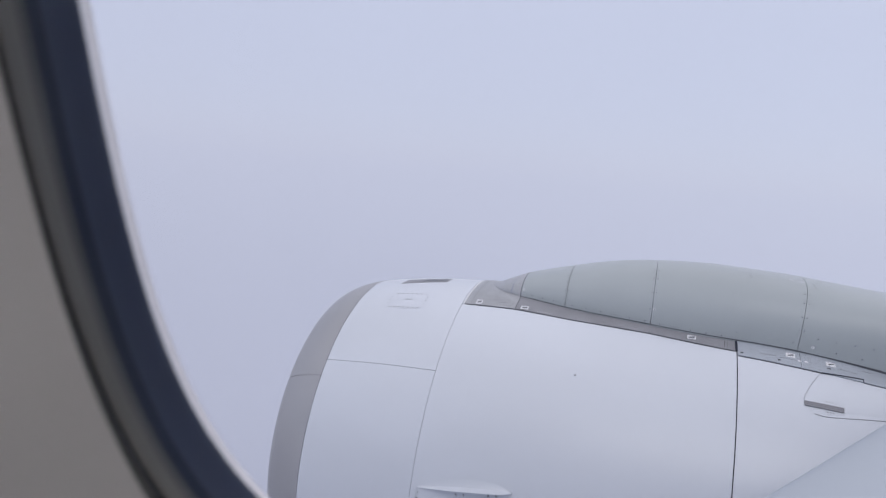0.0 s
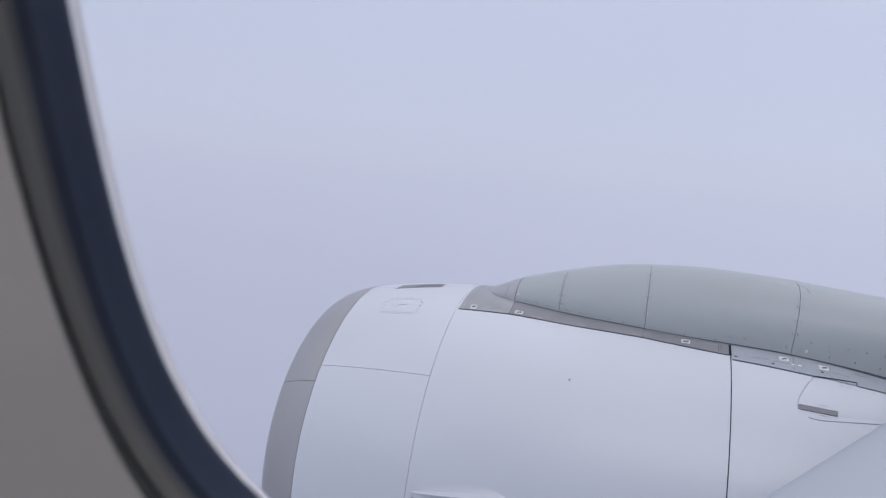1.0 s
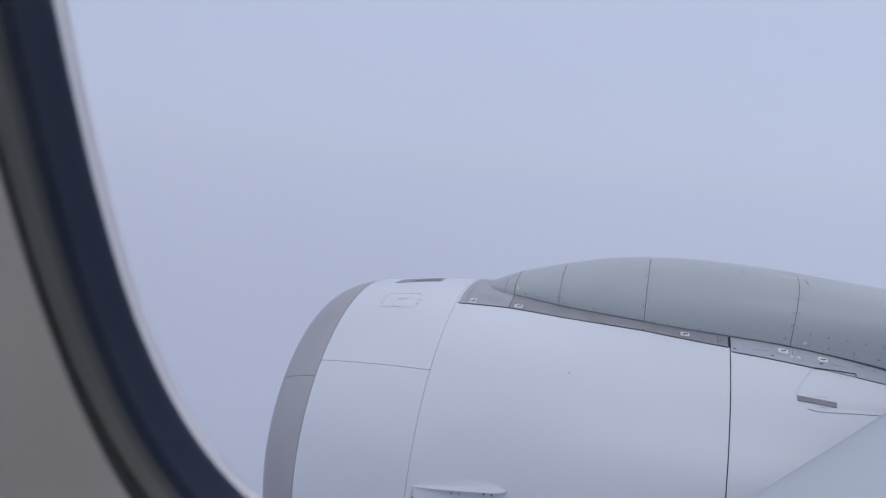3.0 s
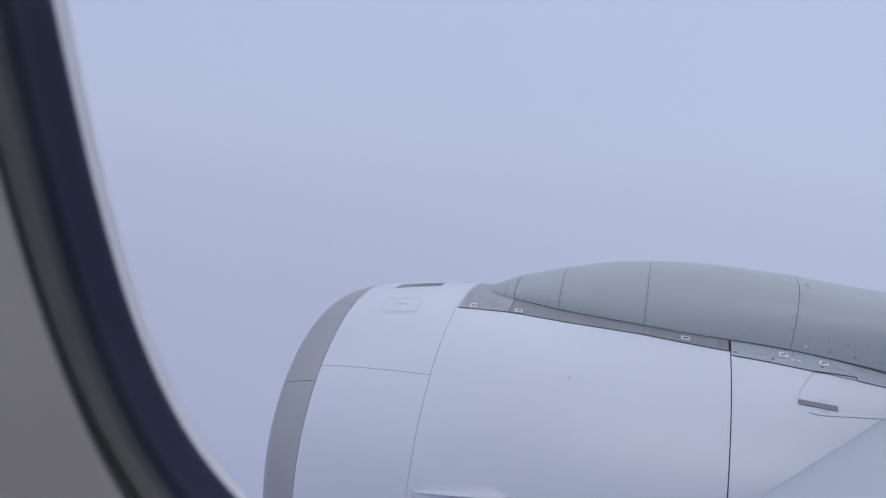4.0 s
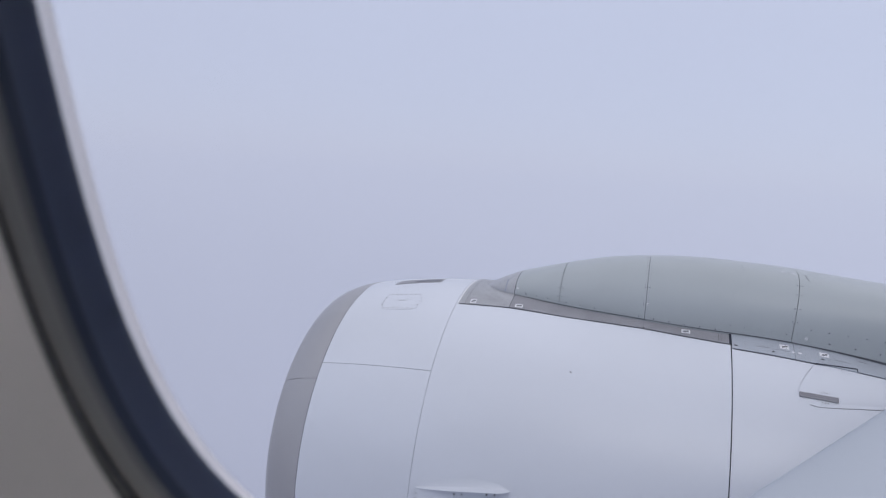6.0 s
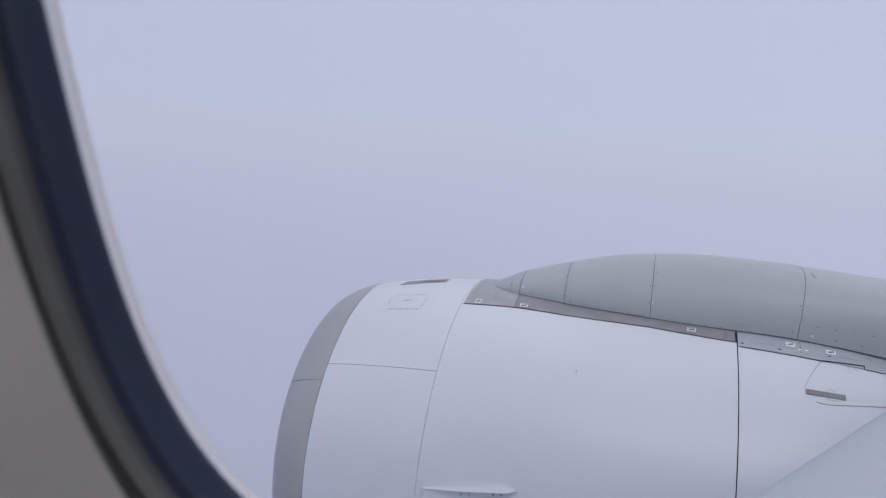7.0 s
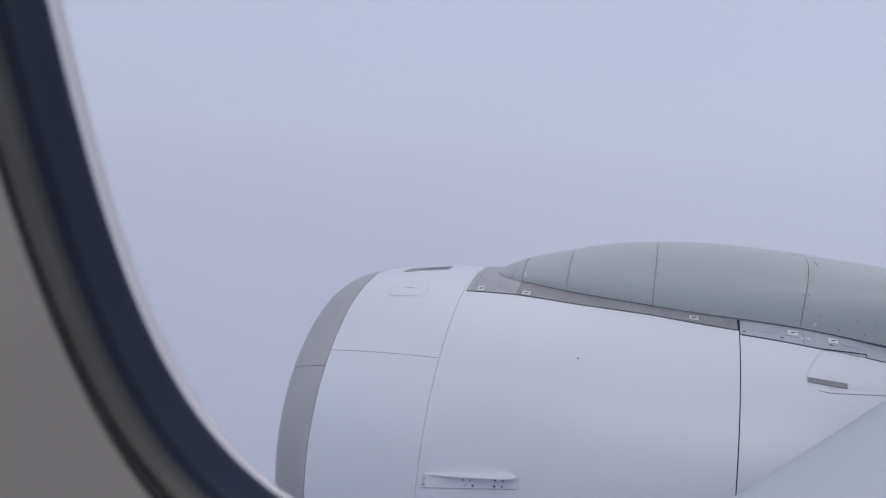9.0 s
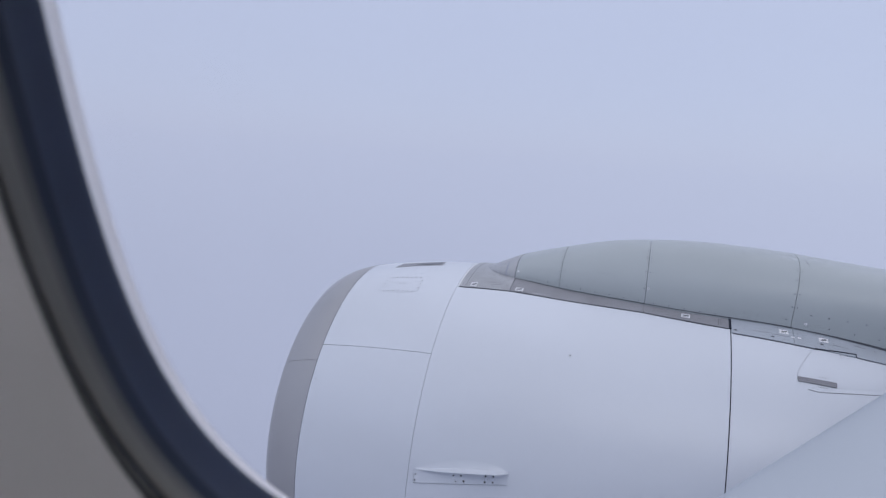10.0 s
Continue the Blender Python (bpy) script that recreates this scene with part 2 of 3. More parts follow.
def hull_shell(name, d_in, d_out, hole, back, mat):
    """One skin of the hull, with the window's hole through it."""
    patch_in = [(hole, d_in), (box_ring(-0.7, 0.7, -WP, WP), d_in)]
    patch_out = [(box_ring(-0.7, 0.7, -WP, WP), d_out), (back, d_out)]
    v, f = ring_loft(patch_in + patch_out, closed=True)
    for us, ws in (((X0, -0.7), lin(-WP, WP, 9)), ((0.7, X1), lin(-WP, WP, 9)), ((X0, X1), lin(WP, TURN - WP, 72))):
        for d in (d_in, d_out):
            base = len(v)
            v += [hull(u, w, d) for u in us for w in ws]
            f += grid_faces(2, len(ws), base)
    return part(name, v, f, mat)


tagged(hull_shell("wall_cabin", -0.040, -0.037, oval(0.1349, 0.1946), oval(0.1450, 0.2046), LINING),
       "warm grey moulded cabin sidewall panel round the window", "wall", kind="structure")
tagged(hull_shell("wall_hull", 0.058, 0.062, oval(0.215, 0.276), oval(0.215, 0.276), WHITE),
       "white painted outer hull skin", "wall", kind="structure")

floor_v, floor_f = plate(lambda u, v, o: Vector((u, v, o)), [X0, X1], [-5.3, 0.2], 0.0, 0.05)
tagged(part("floor", floor_v, floor_f, CARPET, smooth=False), "dark carpeted cabin floor", "floor", kind="structure")
ceil_v, ceil_f = plate(lambda u, v, o: Vector((u, v, o)), [X0, X1], [-4.4, -0.75], 2.30, -0.04)
tagged(part("ceiling", ceil_v, ceil_f, CEIL, smooth=False), "plain white cabin ceiling", "ceiling", kind="structure")
for nm, xx in (("wall_forward", X0), ("wall_aft", X1)):
    ev, ef = plate(lambda u, v, o: hull(o, u, v), lin(0, TURN, 73), [-RF + 0.01, 0.0], xx + 0.02, 0.04)
    tagged(part(nm, ev, ef, LINING), "plain grey cabin end wall", "wall", kind="structure")

# window: bezel, trim bead, rubber seal, metal rim, two panes
win = tagged(new("window_1"), "aircraft window with dark rubber seal and grey bezel", "window", kind="structure")
win.location = ORIGIN


def win_part(name, sections, mat, label="", closed=False):
    v, f = ring_loft(sections, closed)
    return part(name, [p - ORIGIN for p in v], f, mat, win, label)


win_part("gap", [(oval(0.1408, 0.1940), -0.0318), (oval(0.1430, 0.1970), -0.0330), (oval(0.1600, 0.2150), -0.0350)], DARK, "dark gap behind the sidewall edge")
win_part("trim_bead", [(oval(0.1402, 0.1982), -0.0345), (oval(0.1397, 0.1969), -0.0362), (oval(0.1394, 0.1945), -0.0365),
                       (oval(0.1392, 0.1914), -0.0360), (oval(0.1403, 0.1933), -0.0345)], BEAD, "thin dark trim bead")
def bezel_cone(q0, q1):
    return [(oval(0.1399 + 0.0061 * q, 0.1919 + 0.0111 * q), -0.0340 + 0.0150 * q) for q in lin(q0, q1, 4)]
win_part("bezel", [(oval(0.1408, 0.1930), -0.0280), (oval(0.1395, 0.1914), -0.0330)] + bezel_cone(0, 0.66), BEZEL, "brown-grey plastic bezel")
# bezel's last third in a darker copy, standing in for shade by the seal
win_part("bezel_edge", bezel_cone(0.66, 1.0) + [(oval(0.1520, 0.2090), -0.0185)], BEZEL_SHADE, "inner edge of the bezel, toned dark for shade")
# inner part of the seal in darker rubber that stands in for its shade
win_part("seal_shade_band", [(oval(0.1500, 0.2070), -0.0200), (oval(0.1457, 0.2028), -0.0198), (oval(0.1462, 0.2033), -0.0180), (oval(0.1474, 0.2045), -0.0135), (oval(0.1500, 0.2075), -0.0120)],
         SEAL_SHADE, "inner band of the seal, toned darker for shade")
win_part("seal", [(oval(0.1500, 0.2075), -0.0142), (oval(0.1473, 0.2044), -0.0136), (oval(0.1478, 0.2050), -0.0120),
                  (oval(0.1486, 0.2062), -0.0060), (oval(0.1491, 0.2072), -0.0015), (oval(0.1494, 0.2076), 0.0005),
                  (oval(0.1510, 0.2092), 0.0030), (oval(0.1680, 0.2200), 0.0040), (oval(0.1850, 0.2400), 0.0220)],
         RUBBER, "blue-black rubber seal")
win_part("rim", [(oval(0.1605, 0.2205), 0.0095), (oval(0.1680, 0.2310), 0.0205), (oval(0.1748, 0.2418), 0.0300), (oval(0.1755, 0.2430), 0.0314),
                 (oval(0.1764, 0.2440), 0.0350), (oval(0.2000, 0.2600), 0.0420), (oval(0.2140, 0.2750), 0.0600)], RIM, "pale metal window rim")
for d_, a_, b_ in ((0.006, 0.166, 0.226), (0.046, 0.203, 0.262)):
    outl = oval(a_, b_)
    pv = [hull(u, w, d_) - ORIGIN for u, w in outl] + [hull(u, w, d_ + 0.003) - ORIGIN for u, w in outl]
    nn = len(outl)
    pf = [tuple(range(nn)), tuple(range(2 * nn - 1, nn - 1, -1))] + [(j, (j + 1) % nn, nn + (j + 1) % nn, nn + j) for j in range(nn)]
    pane = part("pane", pv, pf, GLASS, win, "clear acrylic pane", smooth=False)
    pane.visible_shadow = False

# unseen fill lights added in the ceiling to brighten the sidewall
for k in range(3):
    lamp = tagged(new("fill_light"), "long unseen ceiling light added to fill the cabin", "light", group="ceiling lights")
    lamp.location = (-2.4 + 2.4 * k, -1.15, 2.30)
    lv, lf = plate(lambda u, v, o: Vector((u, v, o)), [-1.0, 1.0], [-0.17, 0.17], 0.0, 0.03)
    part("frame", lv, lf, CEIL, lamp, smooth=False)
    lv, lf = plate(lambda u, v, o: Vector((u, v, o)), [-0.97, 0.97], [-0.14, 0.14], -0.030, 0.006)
    part("diffuser", lv, lf, FILL_LAMP, lamp, "glowing diffuser of the added fill light", smooth=False)

# ---- engine nacelle ----
YC, ZC, TOE, DRO = 6.9566, EYE - 2.779, -0.0024, -0.0039
XN, XA, XB, XR, XE = -3.0667, -2.6566, -1.645, 0.6538, 2.6    # nose, lip joint, fan cowl, reverser, exit
RA, RR = 1.6184, 1.736


def radius(x):
    t = x - XB
    if x > XR:
        return RR - 0.06 * (x - XR) ** 2
    if x >= XA:
        return 0.015725 * t ** 3 - 0.061364 * t ** 2 + 0.051875 * t + 1.75
    u = min(1.0, (XA - x) / (XA - XN))
    return RA - 0.0919 * u - (0.28 - 0.0919) * (1 - math.sqrt(max(0.0, 1 - u * u)))


def nac(x, deg, off=0.0):
    """A point on the nacelle: deg 0 faces the cabin, 90 is the top."""
    a, r = radians(deg), radius(x) + off
    return Vector((x, YC + TOE * x - r * math.cos(a), ZC + DRO * x + r * math.sin(a)))


engine = tagged(new("jet_engine"), "white jet engine nacelle with bare metal inlet lip", "engine")


def cowl(name, x0, x1, d0, d1, mat, off=0.0, depth=0.02, nx=24, parent=engine, label="", slant0=0.0, slant1=0.0):
    """A skin panel from x0 to x1 and from d0 to d1 degrees; a slant turns that edge by so many degrees on its way aft."""
    nd = max(3, int(abs(d1 - d0) / 2.5) + 1)
    def at(x, s, o):
        f = (x - x0) / (x1 - x0)
        lo, hi = d0 + slant0 * f, d1 + slant1 * f
        return nac(x, lo + (hi - lo) * s, o)
    v, f = plate(at, lin(x0, x1, nx), lin(0, 1, nd), off, depth)
    return part(name, v, f, mat, parent, label)


# dark structure under the cowl joints
core_x = lin(XN + 0.25, XE - 0.05, 50)
core_v = [nac(x, d, -0.03) for x in core_x for d in lin(0, 355, 72)]
part("core_structure", core_v, grid_faces(len(core_x), 72, close_v=True), DARK, engine, "dark structure behind the cowl joints")

# lip: a rolled leading edge in four pieces
lip_sec = [(XA - 0.002 - (XA - 0.002 - XN) * math.sin(k / 16 * math.pi / 2), None) for k in range(17)]
r_nose = radius(XN)
lip_in = [(XN + 0.35 * (1 - math.cos(k / 8 * math.pi / 2)), r_nose - 0.10 * math.sin(k / 8 * math.pi / 2)) for k in range(1, 9)]
lip_prof = [(x, radius(x)) for x, _ in lip_sec] + lip_in
SPLIT = 36.3
for d0, d1, e0, e1 in ((SPLIT, 180 - SPLIT, 1, 0), (180 - SPLIT, 270, 0, 0), (-90, SPLIT, 0, 1)):
    def lip_deg(x, q):
        lean = 0.95 * (min(x, XA) - XA)
        lo, hi = d0 + 0.06 + e0 * lean, d1 - 0.06 + e1 * lean
        return lo + (hi - lo) * q
    qs = lin(0, 1, int((d1 - d0) / 2) + 1)
    lv = [nac(x, lip_deg(x, q), r - radius(x)) for x, r in lip_prof for q in qs]
    part("inlet_lip", lv, grid_faces(len(lip_prof), len(qs)), LIP, engine, "dull grey metal inlet lip")
barrel = [(XN + 0.35 + 0.15 * k, r_nose - 0.10 + 0.012 * k) for k in range(8)]
bv = [nac(x, d, r - radius(x)) for x, r in barrel for d in lin(0, 355, 72)]
bf = grid_faces(len(barrel), 72, close_v=True)
bf.append(tuple(range(7 * 72, 8 * 72)))
part("inlet_barrel", bv, bf, LIP, engine, "grey inlet barrel")

TH1 = 41.6
cowl("inlet_cowl", XA + 0.002, XB - 0.0020, TH1 + 0.07, 179.93 - TH1, WHITE, slant0=0.26)
cowl("inlet_cowl", XA + 0.002, XB - 0.0020, -90, TH1 - 0.07, WHITE, slant1=0.26)
cowl("inlet_cowl", XA + 0.002, XB - 0.0020, 180.07 - TH1, 270, WHITE)
for d0, d1 in ((-89.9, 90), (90, 269.9)):
    cowl("fan_cowl", XB + 0.0010, XR - 0.0042, d0, d1, WHITE, nx=36)
    cowl("reverser_cowl", XR + 0.0042, XE, d0, d1, WHITE, nx=28)
ex_v = [nac(XE - 0.05, d, -0.02) for d in lin(0, 355, 72)]
part("exhaust_bulkhead", ex_v, [tuple(range(72))], DARK, engine)

# grey plates where the pylon meets the cowls
lo_f = table([(-1.62, 68.3), (-1.168, 68.7), (-0.68, 67.7), (-0.035, 67.5), (0.64, 65.3)])
lo_r = table([(0.66, 63.6), (1.14, 62.7), (1.535, 62.2), (1.8, 62.0), (2.6, 61.0)])


def belt(name, x0, x1, lo, mat, off, label, nx=16, hi=90.0):
    def fn(x, s, o):
        d = lo(x) + (hi - lo(x)) * s if s <= 1 else hi + (hi - lo(x)) * (s - 1)
        return nac(x, d, o)
    v, f = plate(fn, lin(x0, x1, nx), lin(0, 2, 21), off, 0.02)
    return part(name, v, f, mat, engine, label)


belt("nose_plate", XB + 0.02, -1.172, lo_f, NOSE, 0.006, "weathered pale grey plate ahead of the pylon")
belt("side_plate", -1.166, XR - 0.006, lo_f, STRIP, 0.006, "dull grey metal plate along the pylon foot")
belt("aft_side_plate", XR + 0.006, 1.118, lo_r, STRIP_AFT, 0.008, "pale grey plate along the pylon foot")
belt("aft_side_plate", 1.122, XE, lo_r, STRIP_AFT, 0.008, "pale grey plate along the pylon foot")

# ---- pylon ----
foot_w = table([(-1.52, 0.04), (-1.48, 0.16), (-1.43, 0.245), (-1.36, 0.312), (-1.275, 0.360), (-1.18, 0.392), (-0.70, 0.50), (-0.04, 0.555), (0.62, 0.60), (1.12, 0.61), (1.8, 0.63), (3.4, 0.65)])
top_z = table([(-1.50, -1.035), (-1.42, -0.985), (-1.30, -0.928), (-1.18, -0.876), (-0.755, -0.755), (-0.388, -0.669), (-0.04, -0.623),
               (0.39, -0.598), (0.72, -0.604), (1.13, -0.622), (1.40, -0.648), (1.86, -0.688), (3.4, -0.80)])


pyl_k = table([(-1.5, 0.95), (-0.78, 0.92), (0.0, 0.88), (1.19, 0.74), (1.7, 0.61), (3.4, 0.56)])


def pyl(x, s, o=0.0):
    """A point on the pylon: s 0 at the foot facing the cabin, 90 at the top, 180 at the far foot."""
    x -= math.exp(-((x - 1.19) / 0.4) ** 2) * (0.025 + 0.06 * (1 - math.sin(radians(s))))
    w, a = foot_w(x), radians(s)
    zb = nac(x, math.degrees(math.acos(min(1, w / radius(x)))), 0.006).z - 0.006
    h = max(0.02, EYE + top_z(x) - zb)
    c, si = math.cos(a), math.sin(a)
    k = pyl_k(x)
    y = (w + o) * math.copysign(abs(c) ** k, c)
    return Vector((x, YC + TOE * x - y, zb + (h + o) * abs(si) ** k))


pylon = tagged(new("engine_pylon"), "smooth grey engine pylon fairing with screwed panels", "pylon")
arc_s = [0, 3, 6, 10, 15, 20, 26, 32, 38, 45, 52, 58, 64, 70, 76, 82, 90]
arc_s = arc_s + [180 - s for s in arc_s[-2::-1]]
cuts = [-1.50, -1.177, -0.759, -0.027, 1.19, 2.2, 3.4]
for i in range(len(cuts) - 1):
    v, f = plate(pyl, lin(cuts[i] + 0.0018, cuts[i + 1] - 0.0018, 14), arc_s, 0.0, 0.012)
    part("panel", v, f, NOSE if i == 0 else PYLON, pylon, "grey metal nose fairing" if i == 0 else "")
sx = lin(-1.3, 3.35, 40)
part("inner_frame", [pyl(x, s, -0.014) for x in sx for s in arc_s], grid_faces(40, len(arc_s)), DARK, pylon, "dark frame behind the panel joints")

# ---- wing ----
wing = tagged(new("aircraft_wing"), "pale grey swept aircraft wing beside the hull", "wing")


def wing_pt(y, s, o=0.0):
    """s runs from the upper trailing edge (0) round the nose (0.5) to the lower trailing edge (1)."""
    xl, zl = 0.38 + 0.62 * (y - 3.0), EYE - 1.333 + 0.082 * (y - 3.0)
    c = 8.6 - 0.42 * y
    t = abs(2 * s - 1) ** 2.2
    th = 0.085 * c * (2.97 * math.sqrt(t) - 1.26 * t - 3.516 * t ** 2 + 2.843 * t ** 3 - 1.036 * t ** 4)
    side = 2 * max(-1.0, min(1.0, (0.5 - s) * 6)) * 0.5
    return Vector((xl + c * t - o * (1 - abs(side)), y, zl + (th if s < 0.5 else -0.8 * th) + o * side))


wing_v = [wing_pt(y, s) for y in lin(0.40, 13.0, 40) for s in lin(0, 1, 141)]
part("skin", wing_v, grid_faces(40, 141) + [tuple(range(141)), tuple(range(39 * 141, 40 * 141))], WING, wing)
# strip over the wing's nose that carries the painted shading
edge_v, edge_f = plate(wing_pt, lin(0.41, 12.9, 40), lin(0.29, 0.60, 49), 0.002, 0.010)
part("leading_edge", edge_v, edge_f, EDGE_SHADE, wing, "leading edge with nose shading in its colour")


# ---- small parts ----
def stud(fn, u, w, r, su, sw, off, height=0.002, count=10):
    """A low round screw head on the surface fn; su and sw turn metres into its u and w."""
    top = [fn(u + 0.8 * r * su * math.cos(2 * math.pi * k / count), w + 0.8 * r * sw * math.sin(2 * math.pi * k / count), off + height) for k in range(count)]
    low = [fn(u + r * su * math.cos(2 * math.pi * k / count), w + r * sw * math.sin(2 * math.pi * k / count), off) for k in range(count)]
    return top + low, [tuple(range(count))] + [(k, (k + 1) % count, count + (k + 1) % count, count + k) for k in range(count)]


DEG = math.degrees(1) / 1.75        # degrees round the nacelle for a metre


def nac_stud(x, d, r, off=0.0):
    return stud(nac, x, d, r, 1.0, DEG, off)


def quad_patch(name, corners, mat, off, depth=0.004, n=8, parent=engine, label="", fn=nac):
    """A thin plate between four corners (u, w) on a curved surface."""
    (a0, b0), (a1, b1), (a2, b2), (a3, b3) = corners
    def at(s, t, o):
        u = (a0 * (1 - s) + a1 * s) * (1 - t) + (a3 * (1 - s) + a2 * s) * t
        w = (b0 * (1 - s) + b1 * s) * (1 - t) + (b3 * (1 - s) + b2 * s) * t
        return fn(u, w, o)
    v, f = plate(at, lin(0, 1, n), lin(0, 1, n), off, depth)
    return part(name, v, f, mat, parent, label)


def groove(name, pts, width, mat, off, parent, fn=nac, per_w=DEG, label="", depth=0.004, steps=14):
    """A thin line of sealant along points (u, w) of a curved surface."""
    path = []
    for (u0, w0), (u1, w1) in zip(pts, pts[1:]):
        k = max(2, steps // (len(pts) - 1))
        path += [(u0 + (u1 - u0) * i / k, w0 + (w1 - w0) * i / k) for i in range(k)]
    path.append(pts[-1])
    rows = []
    for i, (u, w) in enumerate(path):
        a, b = path[max(0, i - 1)], path[min(len(path) - 1, i + 1)]
        du, dw = b[0] - a[0], (b[1] - a[1]) / per_w
        l = math.hypot(du, dw) or 1.0
        rows.append((u, w, -dw / l * width / 2, du / l * width / 2 * per_w))
    def at(i, s, o):
        u, w, nu, nw = rows[i]
        return fn(u + s * nu, w + s * nw, o)
    v, f = plate(at, range(len(rows)), [-1, 1], off, depth)
    return part(name, v, f, mat, parent, label)


# vent on top of the inlet; recess shade put into the mouth's colour
quad_patch("vent", [(-2.382, 82.4), (-1.937, 85.0), (-1.950, 91.0), (-2.357, 87.9)], STRIP, 0.003, label="grey metal vent plate on the inlet top")
quad_patch("vent_mouth", [(-2.20, 84.8), (-1.965, 86.0), (-1.970, 89.5), (-2.16, 88.0)], VENT, 0.006, label="vent mouth, a flat patch toned dark for shade")

# screwed access panel
cx_, cd_, hx_, hd_ = -2.166, 68.4, 0.193, 4.8
def panel_outline(k, n, shrink=0.0):
    t = 2 * math.pi * k / n
    c, s_ = math.cos(t), math.sin(t)
    r = (abs(c) ** 5 + abs(s_) ** 5) ** (-0.2)
    return cx_ + (hx_ - shrink) * r * c, cd_ + (hd_ - shrink * DEG) * r * s_
def panel_pt(k, r, o):
    x, d = panel_outline(k % 40, 40)
    return nac(cx_ + (x - cx_) * r, cd_ + (d - cd_) * r, o)
apv = [panel_pt(k, r, 0.0008) for r in (0.02, 0.35, 0.7, 1.0) for k in range(40)] + [panel_pt(k, 1.0, -0.004) for k in range(40)]
access = part("access_panel", apv, grid_faces(5, 40, close_v=True) + [tuple(range(40))], WHITE, engine, "white access panel ringed by screws")
studs = []
for k in range(7):
    for d in (cd_ - hd_ + 0.7, cd_ + hd_ - 0.7):
        studs.append(nac_stud(cx_ - 0.138 + 0.046 * k, d, 0.0070, 0.0015))
for k in range(3):
    for x in (cx_ - hx_ + 0.02, cx_ + hx_ - 0.02):
        studs.append(nac_stud(x, cd_ - 2.1 + 2.1 * k, 0.0070, 0.0015))
for st_ in studs:
    part("screw", *st_, STEEL, access)
quad_patch("mark", [(-2.20, 68.6), (-2.13, 68.7), (-2.13, 68.9), (-2.20, 68.8)], FADED, 0.003, 0.003, parent=access)

# single plugs on the cowls
for x, d, r in ((-0.542, 47.4, 0.0085), (-2.615, 30.6, 0.0055), (-2.622, 77.9, 0.0045)):
    part("plug", *nac_stud(x, d, r), STEEL, engine, "small dark plug")

# strake on the fan cowl with its bolted foot
strake = tagged(new("strake"), "white strake fin bolted to the engine cowl", "fin")
fin_h = table([(-1.59, 0.003), (-1.45, 0.040), (-1.25, 0.080), (-1.05, 0.102), (-0.945, 0.112), (-0.915, 0.108), (-0.862, 0.012)])
def fin_root(x):
    return 11.7 + (x + 1.59) * 4.6
fx = lin(-1.59, -0.862, 24)
fv, ff = [], []
for x in fx:
    h, d = fin_h(x), fin_root(x)
    ease = max(0.0, 1 - ((x + 1.59) / 0.728) ** 3)
    for k, (hh, th) in enumerate(((0.0, 0.014 + 1.0 * h * ease), (0.03 * h, 0.012 + 0.5 * h * ease), (0.13 * h, 0.009 + 0.2 * h * ease), (0.42 * h, 0.006 + 0.05 * h * ease), (h, 0.002), (h, -0.002), (0.7 * h, -0.004), (0.4 * h, -0.006), (0.0, -0.008))):
        fv.append(nac(x, d + th * DEG, hh))
ff = grid_faces(24, 9) + [tuple(range(9)), tuple(range(23 * 9, 24 * 9))]
part("fin", fv, ff, WHITE, strake)
quad_patch("foot_flange", [(-1.592, 8.4), (-0.860, 12.4), (-0.862, 15.6), (-1.592, 11.9)], WHITE, 0.005, 0.008, parent=strake, label="white bolted flange", n=12)
groove("flange_joint", [(-1.592, 8.3), (-1.226, 10.3), (-0.860, 12.3)], 0.0025, HAIR, 0.006, strake)
groove("flange_joint", [(-1.594, 8.4), (-1.594, 10.2), (-1.594, 11.9)], 0.0025, HAIR, 0.006, strake)
bolts = []
for x, d, r in ((-1.580, 10.6, 0.0065), (-1.582, 9.15, 0.008), (-1.279, 12.1, 0.0075), (-1.219, 12.4, 0.007), (-1.256, 10.8, 0.006), (-1.195, 11.2, 0.009),
                (-1.032, 13.45, 0.0085), (-0.972, 13.7, 0.0075), (-1.033, 12.0, 0.009), (-0.972, 12.3, 0.007)):
    bolts.append(nac_stud(x, d, r, 0.005))
for b_ in bolts:
    part("bolt", *b_, STEEL, strake)

# warning decals on the grey plates: white film with unreadable bars
for x, d in ((-1.500, 69.9), (-1.090, 69.9), (0.308, 68.45), (1.050, 67.15), (1.338, 66.55)):
    w_, h_ = (0.026, 0.036 * DEG) if x < -1.3 else (0.034, 0.027 * DEG)
    dec = quad_patch("decal", [(x - w_, d - h_), (x + w_, d - h_), (x + w_, d + h_), (x - w_, d + h_)], DECAL, 0.0105, 0.002, 4, label="small white decal with a dark symbol")
    if x < 0.5:
        quad_patch("field", [(x - 0.8 * w_, d - 0.74 * h_), (x + 0.8 * w_, d - 0.74 * h_), (x + 0.8 * w_, d + 0.74 * h_), (x - 0.8 * w_, d + 0.74 * h_)], FIELD, 0.0115, 0.001, 4, parent=dec, label="pale grey field of the decal")
    for k, (p0, p1) in enumerate(((-0.62, 0.0), (-0.05, 0.55))):
        e = 0.30 * (k - 0.5) * h_
        quad_patch("bar", [(x + p0 * w_, d - 0.34 * h_ + e), (x + p1 * w_, d - 0.28 * h_ + e), (x + p1 * w_ + 0.008, d + 0.36 * h_ + e), (x + p0 * w_ + 0.008, d + 0.30 * h_ + e)], INK, 0.0125, 0.001, 3, parent=dec)

